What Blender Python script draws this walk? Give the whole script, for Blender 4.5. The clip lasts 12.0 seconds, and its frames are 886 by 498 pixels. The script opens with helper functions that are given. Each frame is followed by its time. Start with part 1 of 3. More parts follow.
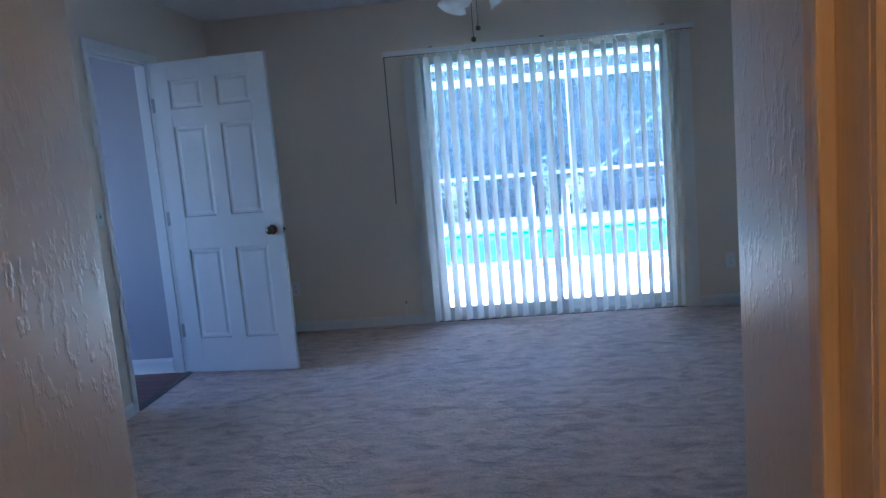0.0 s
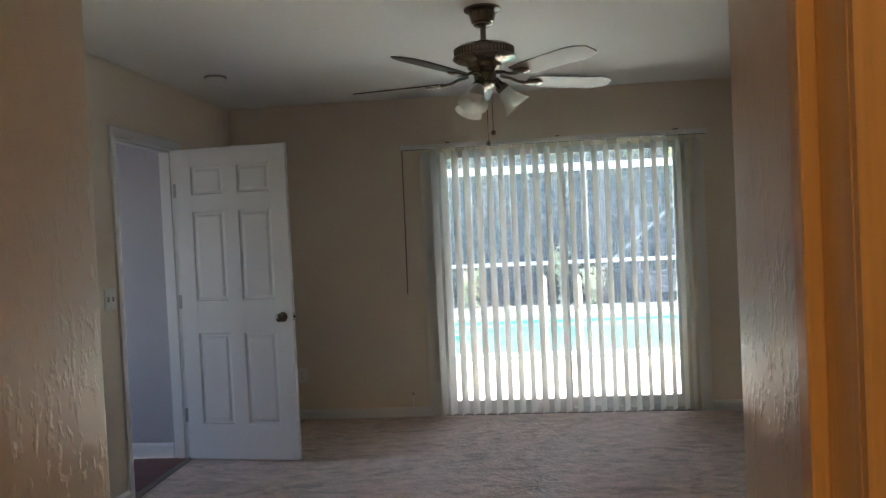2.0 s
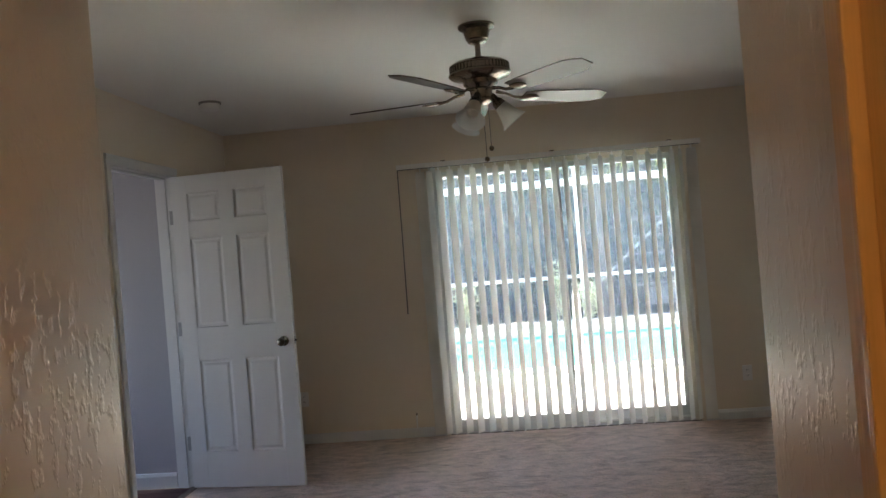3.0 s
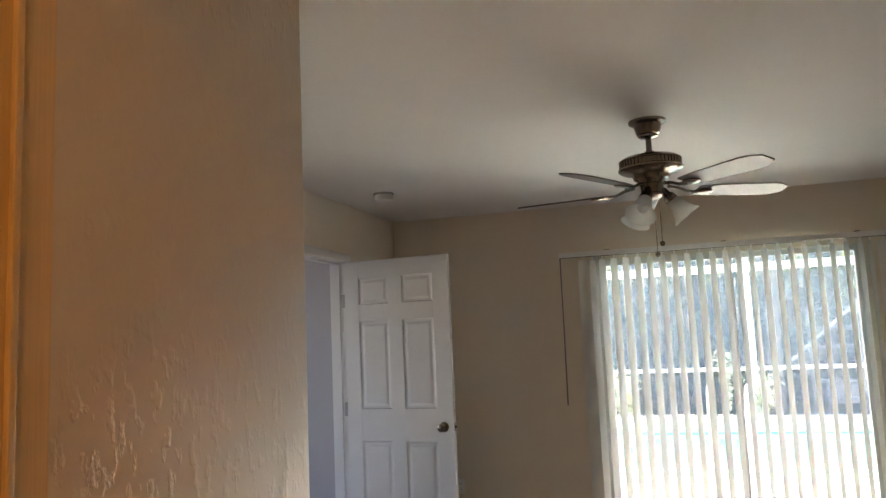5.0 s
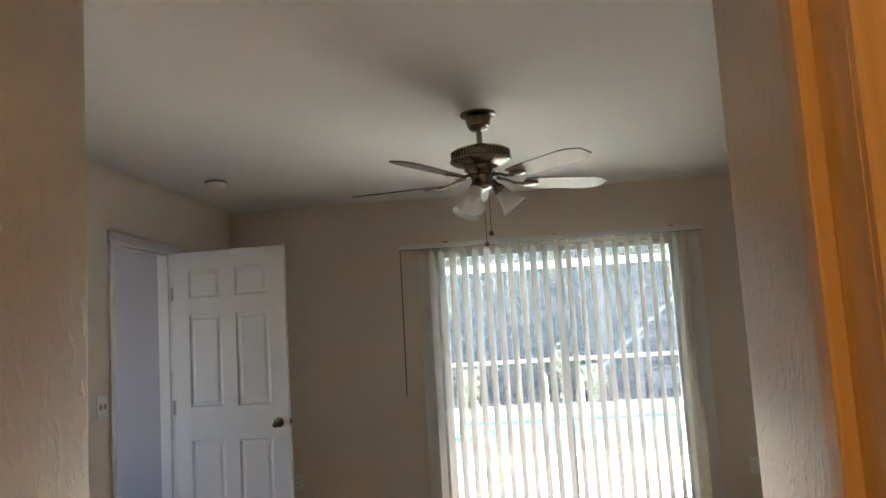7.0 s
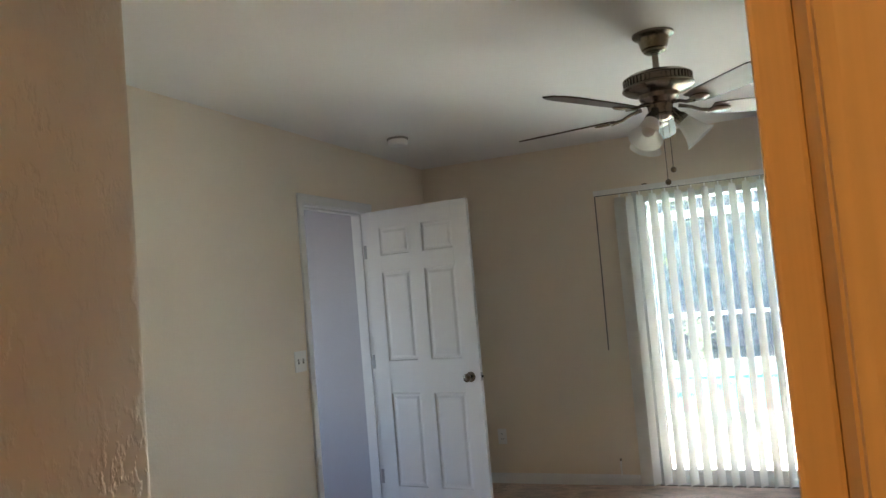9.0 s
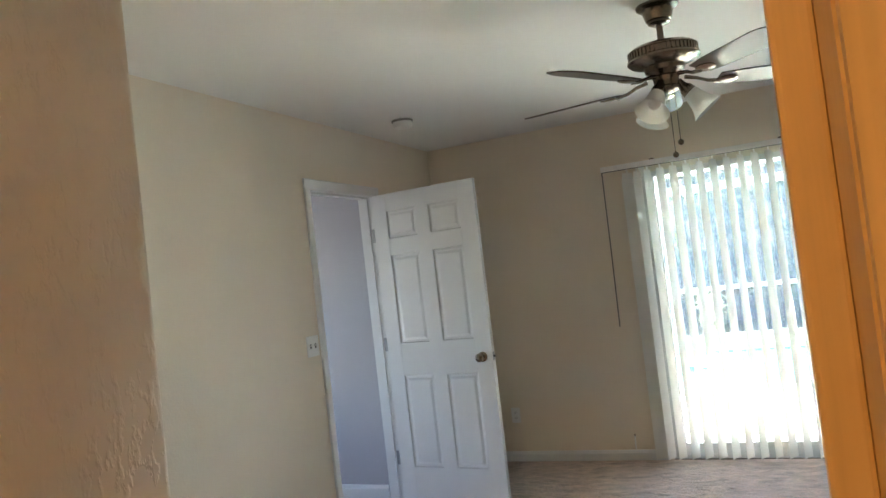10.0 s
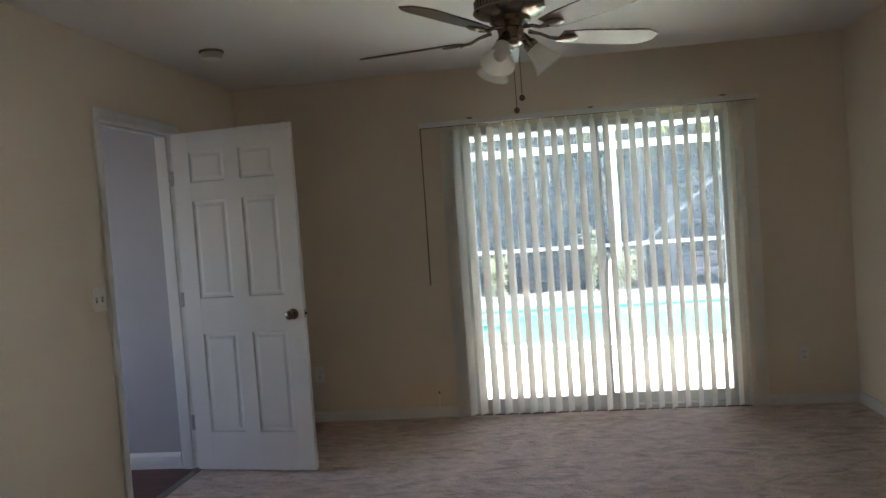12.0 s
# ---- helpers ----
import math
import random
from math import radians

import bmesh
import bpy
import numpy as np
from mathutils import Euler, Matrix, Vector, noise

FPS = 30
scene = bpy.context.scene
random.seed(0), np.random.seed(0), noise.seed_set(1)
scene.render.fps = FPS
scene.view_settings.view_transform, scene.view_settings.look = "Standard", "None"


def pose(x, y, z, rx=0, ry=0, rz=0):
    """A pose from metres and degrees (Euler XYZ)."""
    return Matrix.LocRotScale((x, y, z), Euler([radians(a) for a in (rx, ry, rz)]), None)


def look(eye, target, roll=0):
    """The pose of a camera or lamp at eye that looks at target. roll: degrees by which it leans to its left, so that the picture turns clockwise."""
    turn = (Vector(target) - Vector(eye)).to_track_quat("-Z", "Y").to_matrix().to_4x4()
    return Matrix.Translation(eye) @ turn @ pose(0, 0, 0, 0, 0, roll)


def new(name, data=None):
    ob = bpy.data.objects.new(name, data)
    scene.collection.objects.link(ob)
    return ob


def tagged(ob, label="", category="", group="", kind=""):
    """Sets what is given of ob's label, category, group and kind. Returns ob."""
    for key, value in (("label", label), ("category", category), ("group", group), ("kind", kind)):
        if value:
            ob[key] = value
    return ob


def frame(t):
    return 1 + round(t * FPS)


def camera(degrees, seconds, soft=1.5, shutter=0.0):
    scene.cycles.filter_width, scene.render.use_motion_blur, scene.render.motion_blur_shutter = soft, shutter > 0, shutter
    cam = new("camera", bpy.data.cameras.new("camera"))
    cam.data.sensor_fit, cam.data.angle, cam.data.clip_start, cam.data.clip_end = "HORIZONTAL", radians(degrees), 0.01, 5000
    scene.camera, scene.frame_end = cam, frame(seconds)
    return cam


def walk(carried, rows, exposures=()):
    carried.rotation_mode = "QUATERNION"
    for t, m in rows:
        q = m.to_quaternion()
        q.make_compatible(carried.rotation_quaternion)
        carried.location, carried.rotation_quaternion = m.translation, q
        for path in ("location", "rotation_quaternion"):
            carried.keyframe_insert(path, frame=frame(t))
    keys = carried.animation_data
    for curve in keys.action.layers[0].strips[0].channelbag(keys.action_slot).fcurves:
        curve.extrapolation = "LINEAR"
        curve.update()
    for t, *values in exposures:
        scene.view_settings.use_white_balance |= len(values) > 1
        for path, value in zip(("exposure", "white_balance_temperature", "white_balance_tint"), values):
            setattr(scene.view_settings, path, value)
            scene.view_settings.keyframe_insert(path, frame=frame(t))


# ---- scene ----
cam = camera(61.4, 12.0)
EXPOSURES = [(0, 3.82, 4500, 11), (0.5, 3.57, 5300, 8), (1, 3.63, 6100, 10), (1.5, 3.58, 6700, 12), (2.5, 3.63, 7120, 15), (4.5, 3.93, 7520, 17), (5.5, 4.23, 7720, 18),
             (6.5, 3.97, 7620, 17), (8.5, 3.98, 7120, 14), (9.5, 4.65, 7020, 8), (10.5, 4.63, 7020, 9), (11, 4.58, 6820, 7), (11.6, 4.18, 7120, 11), (12, 3.56, 7320, 15)]
PATH = [
    (0, (2.207, -5.737, 1.349), (2.029, -3.763, 1.085), -4.9),
    (0.5, (2.251, -5.78, 1.38), (2.146, -3.79, 1.209), -6.1),
    (1, (2.25, -5.763, 1.401), (2.172, -3.768, 1.289), -4.2),
    (1.5, (2.233, -5.745, 1.408), (2.075, -3.754, 1.318), -3.8),
    (2, (2.231, -5.732, 1.435), (2.029, -3.743, 1.387), -2.7),
    (2.5, (2.235, -5.73, 1.442), (2.052, -3.739, 1.417), -3.6),
    (2.7, (2.218, -5.727, 1.422), (2.051, -3.734, 1.417), -4.5),
    (4.3, (2.135, -5.733, 1.454), (1.662, -3.79, 1.487), -5.0),
    (4.5, (2.138, -5.714, 1.48), (1.584, -3.799, 1.646), -4.6),
    (5, (2.142, -5.755, 1.496), (1.575, -3.852, 1.734), -2.5),
    (5.5, (2.172, -5.768, 1.5), (1.727, -3.836, 1.762), -2.8),
    (6, (2.206, -5.768, 1.502), (1.912, -3.808, 1.772), -3.9),
    (6.5, (2.216, -5.744, 1.502), (2.03, -3.769, 1.757), -4.0),
    (6.7, (2.21, -5.733, 1.482), (2.049, -3.754, 1.719), -3.5),
    (8.3, (2.4, -5.474, 1.424), (1.822, -3.562, 1.531), -2.9),
    (8.5, (2.414, -5.432, 1.437), (1.757, -3.545, 1.53), -2.8),
    (9, (2.44, -5.416, 1.444), (1.657, -3.581, 1.57), -4.9),
    (9.5, (2.46, -5.417, 1.446), (1.682, -3.579, 1.573), -5.7),
    (10, (2.437, -5.412, 1.433), (1.628, -3.585, 1.516), -6.6),
    (10.5, (2.430, -5.392, 1.421), (1.519, -3.612, 1.471), -8.0),
    (11, (2.430, -5.383, 1.412), (1.478, -3.624, 1.399), -8.2),
    (11.5, (2.383, -5.327, 1.429), (1.697, -3.451, 1.345), -5.2),
    (12, (2.191, -5.264, 1.417), (1.918, -3.284, 1.339), -4.2),
]
walk(cam, [(t, look(eye, target, roll)) for t, eye, target, roll in PATH], EXPOSURES)

# ---- world, sun, large lights ----
world = bpy.data.worlds.new("world")
scene.world = world
world.use_nodes = True
wn = world.node_tree
sky = wn.nodes.new("ShaderNodeTexSky")
sky.sky_type, sky.sun_disc = "NISHITA", False
SUN_EL, SUN_AZ = 58.0, 40.0      # height, and degrees from +y towards +x
sky.sun_elevation, sky.sun_rotation = radians(SUN_EL), radians(SUN_AZ)
wn.links.new(sky.outputs[0], wn.nodes["Background"].inputs[0])
wn.nodes["Background"].inputs[1].default_value = 0.15
sun = new("sun", bpy.data.lights.new("sun", "SUN"))
sun.data.energy, sun.data.angle, sun.data.color = 3.6, radians(0.5), (1.0, 0.95, 0.87)
sun.matrix_world = look((math.sin(radians(SUN_AZ)) * 20, math.cos(radians(SUN_AZ)) * 20, 20 * math.tan(radians(SUN_EL))), (0, 0, 0))


def area(name, m, sx, sy, watts, colour):
    ob = new(name, bpy.data.lights.new(name, "AREA"))
    ob.data.shape, ob.data.size, ob.data.size_y, ob.data.energy, ob.data.color = "RECTANGLE", sx, sy, watts, colour
    ob.matrix_world = m
    return ob


# ---- materials ----
def mat(name, colour, rough=0.6, metal=0.0, vary=0.08, scale=6.0, grain=0.05, grain_scale=120.0, bump=0.0, bump_scale=200.0,
        stretch=(1, 1, 1), coat=0.0, spec=0.5, trans=0.0, island=0.0, rnd=0.0, ramp=None):
    """Paint, metal, wood and the like: a base colour varied at two scales, with a relief."""
    m = bpy.data.materials.new(name)
    m.use_nodes = True
    nt = m.node_tree
    b = nt.nodes["Principled BSDF"]
    co = nt.nodes.new("ShaderNodeTexCoord")
    mp = nt.nodes.new("ShaderNodeMapping")
    mp.inputs["Scale"].default_value = stretch
    nt.links.new(co.outputs["Object"], mp.inputs[0])

    def nz(sc, detail=4):
        n = nt.nodes.new("ShaderNodeTexNoise")
        n.inputs["Scale"].default_value, n.inputs["Detail"].default_value = sc, detail
        nt.links.new(mp.outputs[0], n.inputs[0])
        return n.outputs[0]

    def math_(op, a, v):
        n = nt.nodes.new("ShaderNodeMath")
        n.operation = op
        nt.links.new(a, n.inputs[0])
        if isinstance(v, float):
            n.inputs[1].default_value = v
        else:
            nt.links.new(v, n.inputs[1])
        return n.outputs[0]
    f = math_("ADD", math_("MULTIPLY", math_("SUBTRACT", nz(scale), 0.5), 2 * vary), math_("MULTIPLY", math_("SUBTRACT", nz(grain_scale, 2), 0.5), 2 * grain))
    if rnd:
        oi = nt.nodes.new("ShaderNodeObjectInfo")
        f = math_("ADD", f, math_("MULTIPLY", math_("SUBTRACT", oi.outputs["Random"], 0.5), rnd))
    if island:
        g = nt.nodes.new("ShaderNodeNewGeometry")
        f = math_("ADD", f, math_("MULTIPLY", math_("SUBTRACT", g.outputs["Random Per Island"], 0.5), island))
    f = math_("ADD", f, 1.0)
    mx = nt.nodes.new("ShaderNodeVectorMath")
    mx.operation = "SCALE"
    mx.inputs[0].default_value = colour
    nt.links.new(f, mx.inputs["Scale"])
    nt.links.new(mx.outputs[0], b.inputs["Base Color"])
    b.inputs["Roughness"].default_value, b.inputs["Metallic"].default_value = rough, metal
    b.inputs["Coat Weight"].default_value, b.inputs["Coat Roughness"].default_value = coat, 0.15
    b.inputs["Specular IOR Level"].default_value, b.inputs["Transmission Weight"].default_value = spec, trans
    if bump:
        bp = nt.nodes.new("ShaderNodeBump")
        bp.inputs["Strength"].default_value, bp.inputs["Distance"].default_value = bump, 0.01
        hgt = nz(bump_scale, 3)
        if ramp:
            rp = nt.nodes.new("ShaderNodeValToRGB")
            rp.color_ramp.elements[0].position, rp.color_ramp.elements[1].position = ramp
            nt.links.new(hgt, rp.inputs[0])
            hgt = rp.outputs[0]
        nt.links.new(hgt, bp.inputs["Height"])
        nt.links.new(bp.outputs[0], b.inputs["Normal"])
    return m


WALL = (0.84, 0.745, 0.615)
# Passage walls: the same beige, darkened to stand for the weaker light there.
HALL_WALL_DIMMED = (0.68, 0.565, 0.44)
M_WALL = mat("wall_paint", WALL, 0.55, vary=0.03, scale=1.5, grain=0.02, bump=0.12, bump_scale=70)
M_HALLWALL_DIMMED = mat("knockdown_paint_dimmed", HALL_WALL_DIMMED, 0.33, vary=0.03, scale=2, grain=0.02, bump=0.18, bump_scale=56, stretch=(1, 1, 0.5), ramp=(0.54, 0.64))
M_CEIL = mat("ceiling_paint", (0.86, 0.84, 0.81), 0.8, vary=0.03, scale=1.2, grain=0.02, bump=0.1, bump_scale=60)
# Side hall walls: dim bluish light put into the paint as lavender grey.
M_HALL_DIM = mat("hall_paint_dim_grey", (0.46, 0.45, 0.48), 0.6, vary=0.03, scale=2, grain=0.02, bump=0.1, bump_scale=70)
M_TRIM = mat("white_trim_paint", (0.80, 0.80, 0.79), 0.38, vary=0.02, scale=4, grain=0.01, bump=0.03, bump_scale=60)
M_DOOR = mat("white_door_paint", (0.78, 0.78, 0.77), 0.42, vary=0.02, scale=3, grain=0.02, bump=0.06, bump_scale=40, stretch=(6, 6, 0.5))
M_OAK = mat("honey_wood", (0.70, 0.48, 0.245), 0.3, vary=0.13, scale=9, grain=0.12, grain_scale=60, bump=0.05, bump_scale=60, stretch=(5, 5, 0.12))
M_BRONZE = mat("antique_bronze", (0.25, 0.21, 0.17), 0.27, metal=0.85, vary=0.2, scale=14, grain=0.1)
M_BLADE = mat("dark_blade_wood", (0.075, 0.045, 0.03), 0.40, vary=0.2, scale=8, grain=0.12, stretch=(1, 8, 1), coat=0.0, spec=0.45)
M_NICKEL = mat("satin_nickel", (0.24, 0.21, 0.17), 0.25, metal=1.0, vary=0.05)
M_STEEL = mat("hinge_steel", (0.42, 0.42, 0.42), 0.35, metal=1.0, vary=0.1, scale=30)
M_PLATE = mat("white_plastic", (0.88, 0.87, 0.84), 0.35, vary=0.02)
M_SLOT = mat("dark_slot", (0.03, 0.03, 0.03), 0.6)
M_ALU = mat("white_aluminium", (0.60, 0.60, 0.58), 0.4, vary=0.04, scale=10)
M_CREAM = mat("cream_aluminium", (0.62, 0.56, 0.45), 0.45, vary=0.05, scale=10)
M_SCREENFRAME = mat("white_screen_frame", (0.80, 0.80, 0.80), 0.45, vary=0.05, scale=5)
M_DECK = mat("pool_deck_paint", (0.74, 0.72, 0.67), 0.75, vary=0.06, scale=0.8, grain=0.08, grain_scale=60, bump=0.2, bump_scale=80)
M_COPING = mat("coping_stone", (0.70, 0.68, 0.63), 0.7, vary=0.08, scale=5, grain=0.06, rnd=0.15)
M_POOL = mat("pool_plaster", (0.07, 0.50, 0.50), 0.6, vary=0.05, scale=2)
M_SOIL = mat("garden_soil", (0.09, 0.07, 0.05), 0.95, vary=0.3, scale=2, grain=0.3, grain_scale=30, bump=0.5, bump_scale=20)
M_LEAF = mat("hedge_leaf", (0.045, 0.07, 0.035), 0.7, vary=0.25, scale=1.2, island=0.4, spec=0.2)
M_TRUNK = mat("palm_bark", (0.24, 0.215, 0.195), 0.9, vary=0.2, scale=6, grain=0.2, grain_scale=40, bump=0.5, bump_scale=18, stretch=(1, 1, 4))
M_FENCE = mat("dark_fence_wood", (0.075, 0.065, 0.06), 0.85, vary=0.2, scale=3, grain=0.2, grain_scale=20, stretch=(4, 4, 0.3), rnd=0.4)
M_WICKER = mat("grey_wicker", (0.42, 0.41, 0.40), 0.7, vary=0.15, scale=20, bump=0.6, bump_scale=120)
M_STUCCO = mat("exterior_stucco", (0.62, 0.56, 0.46), 0.85, vary=0.06, scale=2, bump=0.4, bump_scale=60)
M_GRASS = mat("lawn", (0.06, 0.10, 0.03), 0.9, vary=0.3, scale=0.5, grain=0.3, grain_scale=40, bump=0.5, bump_scale=60)
M_PLANK = mat("dark_red_floor_wood", (0.13, 0.045, 0.035), 0.5, vary=0.2, scale=5, grain=0.15, grain_scale=60, stretch=(1, 7, 1), rnd=0.5)
# Grey of the smoke detector's base ring: its shadow on the ceiling, as colour.
M_RING_SHADOW = mat("grey_ring_shadow", (0.30, 0.29, 0.27), 0.6)
M_TEAL = mat("dark_teal_plastic", (0.05, 0.20, 0.17), 0.5, vary=0.08, scale=12)
M_ROPE = mat("grey_cord", (0.20, 0.18, 0.16), 0.6)
M_TILE = mat("beige_tile", (0.55, 0.48, 0.40), 0.35, vary=0.06, scale=3, grain=0.04)


def carpet_material():
    m = mat("taupe_carpet", (0.71, 0.555, 0.475), 0.95, vary=0.42, scale=13, grain=0.45, grain_scale=110, spec=0.1, stretch=(0.7, 1.2, 1))
    nt = m.node_tree
    b = nt.nodes["Principled BSDF"]
    co = nt.nodes.new("ShaderNodeTexCoord")
    mp = nt.nodes.new("ShaderNodeMapping")
    mp.inputs["Scale"].default_value, mp.inputs["Rotation"].default_value = (1.0, 1.7, 1), (0, 0, 0.6)
    nt.links.new(co.outputs["Object"], mp.inputs[0])
    brush = nt.nodes.new("ShaderNodeTexNoise")
    brush.inputs["Scale"].default_value, brush.inputs["Detail"].default_value, brush.inputs["Distortion"].default_value = 9.0, 8.0, 2.0
    nt.links.new(mp.outputs[0], brush.inputs[0])
    pile = nt.nodes.new("ShaderNodeTexNoise")
    pile.inputs["Scale"].default_value, pile.inputs["Detail"].default_value = 230.0, 3.0
    nt.links.new(co.outputs["Object"], pile.inputs[0])
    one = nt.nodes.new("ShaderNodeBump")
    one.inputs["Strength"].default_value, one.inputs["Distance"].default_value = 1.0, 0.035
    nt.links.new(brush.outputs[0], one.inputs["Height"])
    two = nt.nodes.new("ShaderNodeBump")
    two.inputs["Strength"].default_value, two.inputs["Distance"].default_value = 0.8, 0.008
    nt.links.new(pile.outputs[0], two.inputs["Height"])
    nt.links.new(one.outputs[0], two.inputs["Normal"])
    nt.links.new(two.outputs[0], b.inputs["Normal"])
    b.inputs["Sheen Weight"].default_value = 0.25
    # pile brushed the other way: long ragged darker strokes
    ms = nt.nodes.new("ShaderNodeMapping")
    ms.inputs["Scale"].default_value, ms.inputs["Rotation"].default_value = (1.0, 2.2, 1), (0, 0, -0.35)
    nt.links.new(co.outputs["Object"], ms.inputs[0])
    stroke = nt.nodes.new("ShaderNodeTexNoise")
    stroke.inputs["Scale"].default_value, stroke.inputs["Detail"].default_value, stroke.inputs["Distortion"].default_value = 3.4, 8.0, 1.8
    nt.links.new(ms.outputs[0], stroke.inputs[0])
    rp = nt.nodes.new("ShaderNodeValToRGB")
    rp.color_ramp.elements[0].position, rp.color_ramp.elements[0].color = 0.34, (0.72, 0.70, 0.69, 1)
    rp.color_ramp.elements[1].position, rp.color_ramp.elements[1].color = 0.50, (1, 1, 1, 1)
    nt.links.new(stroke.outputs[0], rp.inputs[0])
    mul = nt.nodes.new("ShaderNodeVectorMath")
    mul.operation = "MULTIPLY"
    nt.links.new(b.inputs["Base Color"].links[0].from_socket, mul.inputs[0])
    nt.links.new(rp.outputs[0], mul.inputs[1])
    nt.links.new(mul.outputs[0], b.inputs["Base Color"])
    return m


def sheet_material(name, colour, share, rough=0.6):
    """Thin translucent sheet: part of the light goes through it, spread."""
    m = bpy.data.materials.new(name)
    m.use_nodes = True
    nt = m.node_tree
    b = nt.nodes["Principled BSDF"]
    b.inputs["Base Color"].default_value, b.inputs["Roughness"].default_value = (*colour, 1), rough
    t = nt.nodes.new("ShaderNodeBsdfTranslucent")
    t.inputs[0].default_value = (*colour, 1)
    mx = nt.nodes.new("ShaderNodeMixShader")
    nz = nt.nodes.new("ShaderNodeTexNoise")
    nz.inputs["Scale"].default_value = 90.0
    bp = nt.nodes.new("ShaderNodeBump")
    bp.inputs["Strength"].default_value, bp.inputs["Distance"].default_value = 0.15, 0.002
    nt.links.new(nz.outputs[0], bp.inputs["Height"])
    nt.links.new(bp.outputs[0], b.inputs["Normal"])
    mx.inputs[0].default_value = share
    nt.links.new(b.outputs[0], mx.inputs[1])
    nt.links.new(t.outputs[0], mx.inputs[2])
    nt.links.new(mx.outputs[0], nt.nodes["Material Output"].inputs[0])
    return m


def see_through(name, clear, colour, rough, gloss=True):
    """Window glass (clear with a mirror-like gloss by Fresnel) or insect screen (clear with dull threads)."""
    m = bpy.data.materials.new(name)
    m.use_nodes = True
    nt = m.node_tree
    b = nt.nodes["Principled BSDF"]
    t = nt.nodes.new("ShaderNodeBsdfTransparent")
    t.inputs[0].default_value = (*clear, 1)
    mx = nt.nodes.new("ShaderNodeMixShader")
    if gloss:
        fr = nt.nodes.new("ShaderNodeFresnel")
        fr.inputs[0].default_value = 1.45
        g = nt.nodes.new("ShaderNodeBsdfGlossy")
        g.inputs["Roughness"].default_value = rough
        nt.links.new(fr.outputs[0], mx.inputs[0])
        nt.links.new(t.outputs[0], mx.inputs[1])
        nt.links.new(g.outputs[0], mx.inputs[2])
    else:
        b.inputs["Base Color"].default_value, b.inputs["Roughness"].default_value = (*colour, 1), rough
        mx.inputs[0].default_value = 0.58
        nt.links.new(t.outputs[0], mx.inputs[1])
        nt.links.new(b.outputs[0], mx.inputs[2])
    nt.links.new(mx.outputs[0], nt.nodes["Material Output"].inputs[0])
    return m


M_CARPET = carpet_material()
M_VANE = sheet_material("ivory_vane_vinyl", (0.90, 0.88, 0.83), 0.28, 0.4)
M_PALE = sheet_material("variegated_leaf", (0.50, 0.52, 0.38), 0.45, 0.5)
M_FROND = sheet_material("palm_frond", (0.26, 0.30, 0.09), 0.5, 0.45)
M_SHADE = sheet_material("frosted_glass", (0.90, 0.90, 0.87), 0.5, 0.25)
M_GLASS = see_through("window_glass", (0.93, 0.95, 0.94), (1, 1, 1), 0.0)
M_SCREEN = see_through("insect_screen", (1, 1, 1), (0.105, 0.115, 0.14), 0.7, gloss=False)
M_WATER = mat("pool_water", (0.10, 0.40, 0.375), 0.10, vary=0.10, scale=0.8, bump=0.10, bump_scale=5, trans=0.3)


# ---- mesh helpers ----
def box(bm, x0, y0, z0, x1, y1, z1, bevel=0.0):
    vs = [bm.verts.new((x, y, z)) for x in (x0, x1) for y in (y0, y1) for z in (z0, z1)]
    fs = [bm.faces.new([vs[i] for i in q]) for q in ((0, 1, 3, 2), (4, 6, 7, 5), (0, 4, 5, 1), (2, 3, 7, 6), (0, 2, 6, 4), (1, 5, 7, 3))]
    if bevel:
        es = list({e for f in fs for e in f.edges})
        bmesh.ops.bevel(bm, geom=es, offset=bevel, segments=2, affect="EDGES", profile=0.6)
    return bm


def prism(bm, poly, z0, z1):
    """An upright block on a counter-clockwise outline."""
    lo = [bm.verts.new((x, y, z0)) for x, y in poly]
    hi = [bm.verts.new((x, y, z1)) for x, y in poly]
    n = len(poly)
    bm.faces.new(lo[::-1])
    bm.faces.new(hi)
    for i in range(n):
        bm.faces.new((lo[i], lo[(i + 1) % n], hi[(i + 1) % n], hi[i]))
    return bm


def lathe(bm, profile, steps=24, m=None):
    """A turned body: (radius, height) from one end to the other, about z."""
    rings = []
    for r, z in profile:
        rings.append([bm.verts.new((m or Matrix()) @ Vector((r * math.cos(a), r * math.sin(a), z))) for a in (2 * math.pi * k / steps for k in range(steps))])
    for a, b in zip(rings, rings[1:]):
        for k in range(steps):
            bm.faces.new((a[k], a[(k + 1) % steps], b[(k + 1) % steps], b[k]))
    bm.faces.new(rings[0][::-1])
    bm.faces.new(rings[-1])
    return bm


def tube(bm, pts, r, steps=8):
    """A round bar along points; r is one radius or one for each point."""
    rings = []
    for i, p in enumerate(pts):
        p = Vector(p)
        d = (Vector(pts[min(i + 1, len(pts) - 1)]) - Vector(pts[max(i - 1, 0)])).normalized()
        q = d.to_track_quat("Z", "Y")
        rr = r[i] if isinstance(r, (list, tuple)) else r
        rings.append([bm.verts.new(p + q @ Vector((rr * math.cos(a), rr * math.sin(a), 0))) for a in (2 * math.pi * k / steps for k in range(steps))])
    for a, b in zip(rings, rings[1:]):
        for k in range(steps):
            bm.faces.new((a[k], a[(k + 1) % steps], b[(k + 1) % steps], b[k]))
    bm.faces.new(rings[0][::-1])
    bm.faces.new(rings[-1])
    return bm


